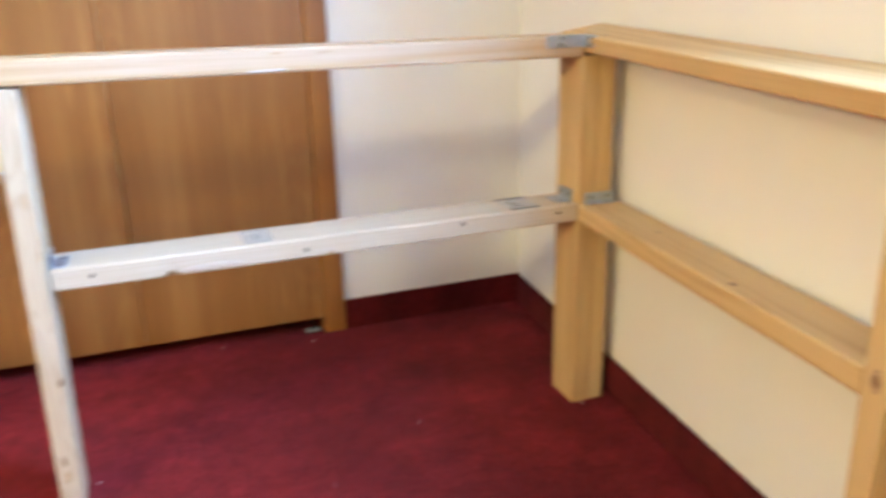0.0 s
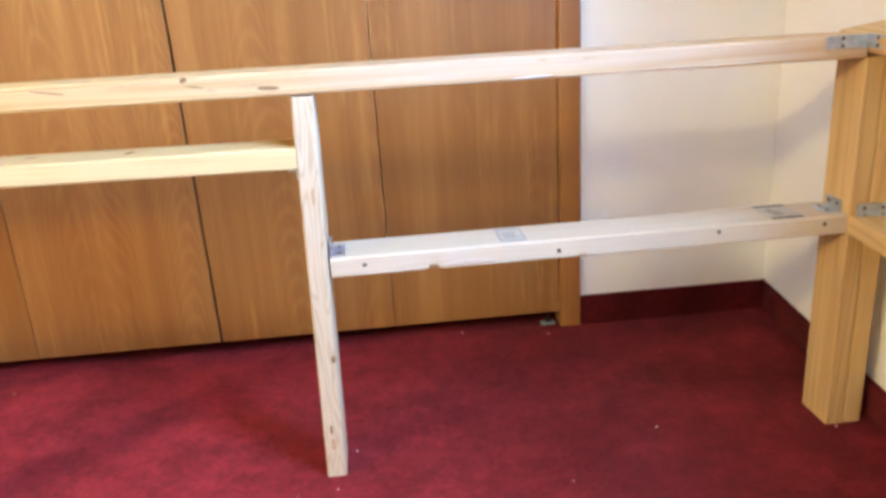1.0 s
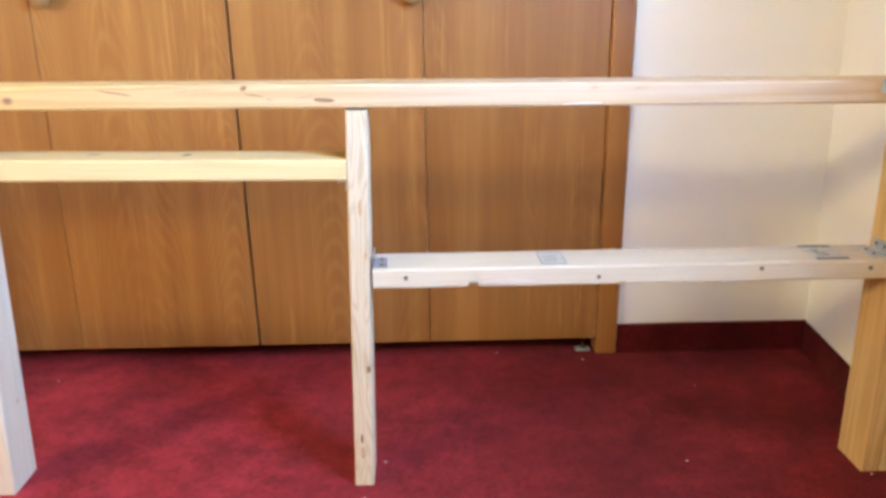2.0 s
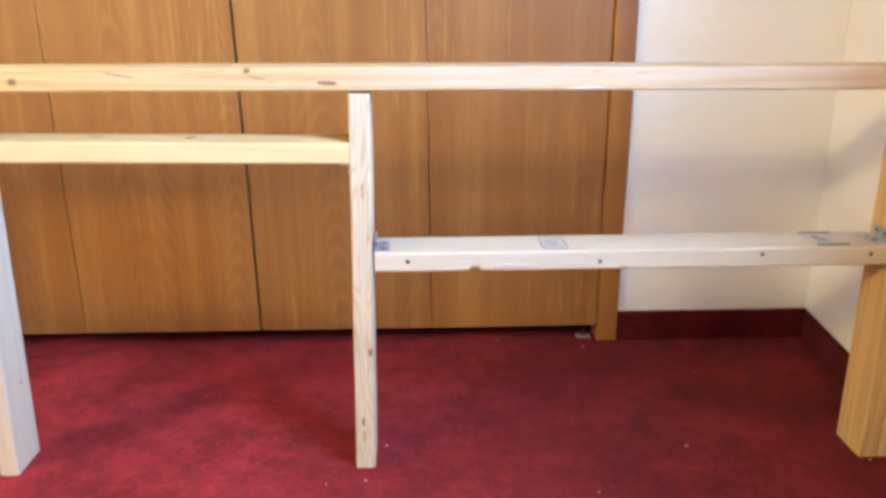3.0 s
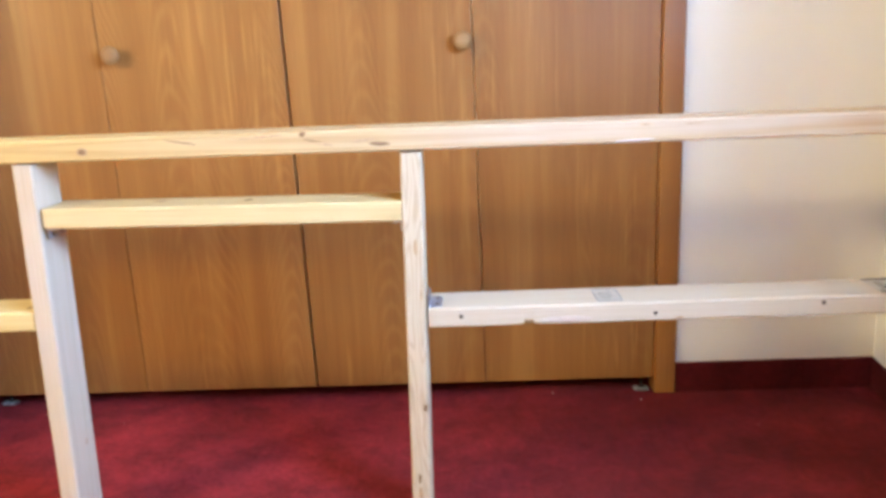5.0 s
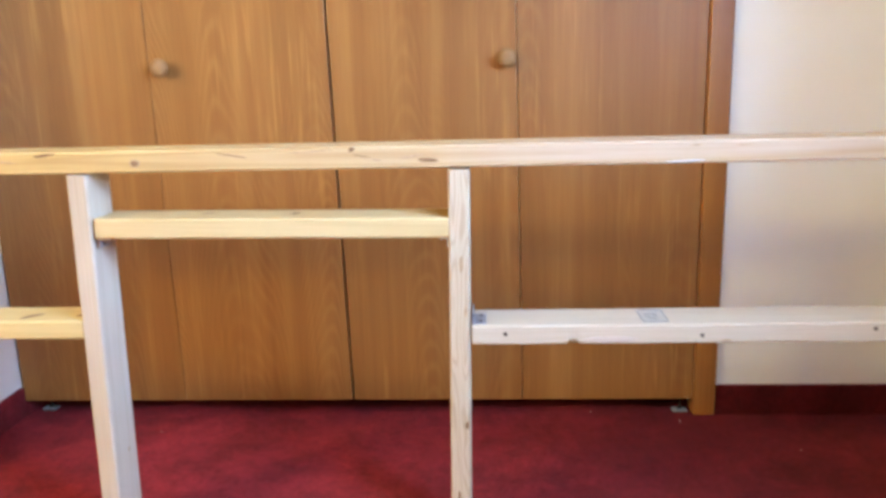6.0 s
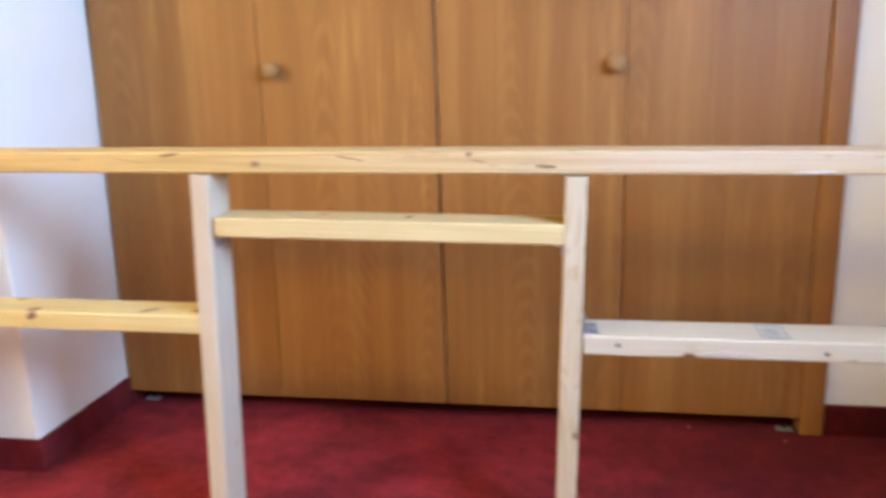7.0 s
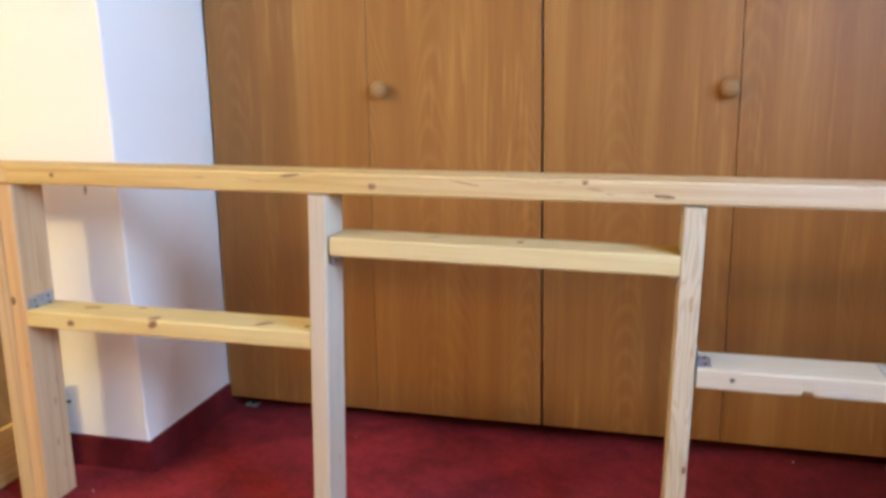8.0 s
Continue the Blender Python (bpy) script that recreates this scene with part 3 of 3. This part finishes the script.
# corner posts, each of two boards side by side
post = member("corner_post", (0.839, MIDY, 0), (0.839, MIDY, 0.7480), YELLOW_PINE, 23, label="pine corner post board")
member("corner_post", (0.8775, MIDY, 0), (0.8775, MIDY, 0.7480), YELLOW_PINE, 24, label="pine corner post board")
lpost = member("corner_post", (-1.6005, MIDY, 0), (-1.6000, MIDY, 0.7550), PINK_PINE, 25, label="pine corner post board with dark knots")
member("corner_post", (-1.6390, MIDY, 0), (-1.6385, MIDY, 0.7550), FIR, 26, label="pine corner post board")
knot(lpost, 0.118, "front", 0.010, 0.010, 0.006, KNOT)
knot(lpost, -0.03, "front", -0.006, 0.007, 0.004, KNOT_SOFT)
for x, off in ((0.16, 0.006), (-0.09, 0.022), (-0.24, 0.004), (-0.14, 0.010), (-0.30, 0.020)):
    knot(lpost, x, "bottom", off, 0.012, 0.004, KNOT_SOFT)

# rails
RAIL = member("rail", (-0.1615, FRONT + 0.0545, 0.4350), (0.8190, FRONT + 0.0545, 0.4355), PINE, 31, wide=0.103, label="pale pine rail with worn paper tags", notch=(0.026 - 0.329, 0.004))
RX = (-0.1615 + 0.8190) / 2
for x, z in ((-0.100, 0.002), (0.260, -0.003), (0.567, 0.007), (0.775, 0.004)):
    screw(RAIL, pose(x - RX, -0.0515, z, 90), 0.0043)
knot(RAIL, 0.026 - RX, "front", -0.0115, 0.010, 0.0042, KNOT, 0, (0.0515, 0.019))
knot(RAIL, 0.305 - RX, "front", -0.014, 0.010, 0.003, KNOT_SOFT, 0, (0.0515, 0.019))
knot(RAIL, 0.095 - RX, "front", -0.009, 0.055, 0.0065, TORN, 0, (0.0515, 0.019))
sticker(RAIL, 0.178 - RX, -0.002, 0.050, 0.080, 5, FADED_INK, 0.05)
sticker(RAIL, 0.708 - RX, 0.002, 0.066, 0.092, 9, INK, 0.11)
mid_rail = member("rail", (-0.8575, MIDY, 0.6495), (-0.2005, MIDY, 0.6410), CREAM_PINE, 32, label="pale pine rail set high between two legs")
MX = (-0.8575 - 0.2005) / 2
knot(mid_rail, -0.66 - MX, "top", 0.012, 0.014, 0.009, KNOT_SOFT, 20)
knot(mid_rail, -0.49 - MX, "top", 0.004, 0.012, 0.006, KNOT, 60)
# the leg blocks cool daylight here; that warm shade is painted as a patch
blotch = bmesh.new()
blotch.faces.new([blotch.verts.new((x - MX, y, 0.0192)) for x, y in ((-0.2025, -0.041), (-0.2025, 0.0425), (-0.252, 0.0425), (-0.243, 0.026), (-0.226, 0.010), (-0.219, -0.012), (-0.214, -0.030))])
bmesh.ops.solidify(blotch, geom=blotch.faces[:], thickness=0.0006)
part("resin_stain", blotch, LEG_SHADE, mid_rail, "orange patch at the end of the rail, painted shade of the leg")
low_rail = member("rail", (-1.5805, MIDY, 0.4560), (-0.9075, MIDY, 0.4530), KNOTTY_PINE, 33, label="knotty yellow pine rail set low between post and leg")
LX = (-1.5805 - 0.9075) / 2
for x, face, off, a, b, turn in ((-1.022, "top", -0.016, 0.024, 0.010, 40), (-0.926, "top", -0.012, 0.011, 0.008, 30), (-1.265, "front", 0.010, 0.014, 0.009, 20), (-1.468, "front", -0.002, 0.011, 0.008, 0), (-1.45, "top", 0.008, 0.026, 0.008, 10), (-1.34, "top", 0.030, 0.014, 0.006, 0), (-1.268, "top", -0.034, 0.017, 0.014, 20)):
    knot(low_rail, x - LX, face, off, a, b, KNOT_SOFT, turn)
    knot(low_rail, x - LX, face, off, a * 0.72, b * 0.66, KNOT, turn + 6, (WIDE / 2 + 0.0006, THICK / 2 + 0.0006))

# right-hand wing along the wall
WB = WIDE / 2
r_beam = member("side_beam", wing(-0.108, WB, 0.7808), wing(1.60, WB, 0.7300), YELLOW_PINE, 41, OUT + Vector((0, 0, 0.158)), "slightly twisted yellow pine beam along the wall", thick=0.032)
knot(r_beam, -0.8475 + 0.145, "top", -0.022, 0.012, 0.007, KNOT_SOFT, 0, (0.0475, 0.016))
r_rail = member("side_rail", wing(0.0005, WB, 0.4345), wing(0.7695, WB, 0.4345), YELLOW_PINE, 42, OUT, "yellow pine rail along the wall")
knot(r_rail, 0.108, "top", -0.028, 0.008, 0.0045, KNOT)
knot(r_rail, -0.16, "top", 0.004, 0.008, 0.004, KNOT_SOFT)
r_leg = member("leg", wing(0.789, WB, 0), wing(0.789, WB, 0.7285), YELLOW_PINE, 43, OUT, "yellow pine leg with a large knot")
knot(r_leg, 0.080, "front", -0.002, 0.016, 0.009, KNOT_SOFT)
knot(r_leg, 0.080, "front", -0.002, 0.009, 0.005, KNOT, 0, (WIDE / 2 + 0.0006, THICK / 2))
member("side_rail", wing(0.8085, WB, 0.4345), wing(1.562, WB, 0.4345), YELLOW_PINE, 44, OUT, "yellow pine rail along the wall")
member("leg", wing(1.5815, WB, 0), wing(1.5815, WB, 0.7060), YELLOW_PINE, 45, OUT, "yellow pine leg")

# the desk goes on beyond the double post
member("front_beam", (BEAM_L - 0.0012, MIDY, 0.7770), (-2.86, MIDY, 0.7800), YELLOW_PINE, 51, label="second pine beam butted to the first over the post", thick=BEAM_T)
member("leg", (-2.80, MIDY, 0), (-2.80, MIDY, 0.7595), PINE, 52, label="pale pine leg")

# brackets
bracket(desk, pose(-0.1610, MIDY - 0.004, 0.4535), 0.026, 0.022, 0.062)
bracket(desk, pose(0.8190, MIDY + 0.004, 0.4540, 0, 0, 180), 0.034, 0.024, 0.050)
bracket(desk, Matrix.Translation(wing(0.001, WB - 0.004, 0.4540)) @ pose(0, 0, 0, 0, 0, math.degrees(math.atan2(ALONG.y, ALONG.x))), 0.010, 0.022, 0.062)
bracket(desk, pose(-1.5800, MIDY, 0.4755), 0.006, 0.026, 0.074, "dull zinc angle bracket with screws")
bracket(desk, pose(-0.8560, MIDY - 0.010, 0.6300, 180), 0.020, 0.018, 0.060, "dark zinc angle bracket under the rail")
bracket(desk, pose(-0.2015, MIDY - 0.010, 0.6215, 0, 180, 0), 0.016, 0.018, 0.060, "dark zinc angle bracket under the rail")
bracket(desk, Matrix.Translation((0.8185, FRONT - 0.0005, 0.7775)) @ pose(0, 0, 0, -90, 0, 180), 0.078, 0.050, 0.023, "bright zinc corner bracket at the beam joint")

# ---- loose things ----
board = finish("loose_board", stick(0.95, 0.135, 0.019, 61), YELLOW_PINE)
tagged(board, "loose yellow board standing on edge behind the post", "board")
board.matrix_world = lie((-1.765, 0.91, 0.0685), (-1.765, 1.86, 0.0685), (-0.10, 0, 1.0))
# unseen behind the post: added to cast the slanted shadow on the wall
bm = stick(0.20, 0.130, 0.019, 62)
for v in bm.verts:
    if v.co.x > 0.095:
        v.co.x += 0.5 * v.co.y        # mitred top
offcut = tagged(finish("lumber_offcut", bm, PINE), "short mitred pale board hidden behind the post, added for its shadow on the wall", "lumber offcut")
offcut.matrix_world = lie((-1.729, 1.846, 0.002), (-1.729, 1.862, 0.200), (1, 0, 0))

sheet = finish("hardboard_sheet", boxed((-0.24, -0.0025, 0.0), (0.24, 0.0025, 0.60), 0.001), HARDBOARD)
tagged(sheet, "brown hardboard sheet leaning on the wall behind the desk frame", "board")
sheet.matrix_world = pose(-2.035, 1.852, 0.001, -2.0, 0, 0)

stub = turned(bmesh.new(), [(0.0, 0.0), (0.0042, 0.0), (0.0042, 0.009), (0.0030, 0.013), (0.0030, 0.020), (0.0, 0.021)], 12)
for v in stub.verts:
    v.co.y += 18.0 * v.co.z ** 2      # bent towards the floor
stub_ob = tagged(finish("cable_stub", stub, DARK_GAP, smooth=True), "short dark cable stub sticking out of the painted wall", "cable")
stub_ob.matrix_world = pose(-1.669, LEFT_Y + 0.001, 0.168, 90, 0, 0)

crumbs = bmesh.new()
rng = random.Random(4)
spots = [(0.134, 2.296), (-0.189, 1.642), (0.479, 1.742), (-0.153, 1.767), (-1.526, 1.770), (0.837, 1.676), (0.36, 2.24)]
spots += [(rng.uniform(-1.5, 0.8), rng.uniform(1.4, 2.25)) for _ in range(8)]
for k, (x, y) in enumerate(spots):
    s = 0.0021 if k < 7 else 0.0011
    made = bmesh.ops.create_icosphere(crumbs, subdivisions=1, radius=s, matrix=pose(x, y, s * 0.7, rng.uniform(0, 90), rng.uniform(0, 90), 0))["verts"]
    for v in made:
        v.co += Vector((rng.uniform(-1, 1), rng.uniform(-1, 1), rng.uniform(-0.3, 0.5))) * s * 0.35
tagged(finish("sawdust_crumbs", crumbs, CRUMB), "pale wood crumbs scattered on the carpet", "debris", "", "stuff")
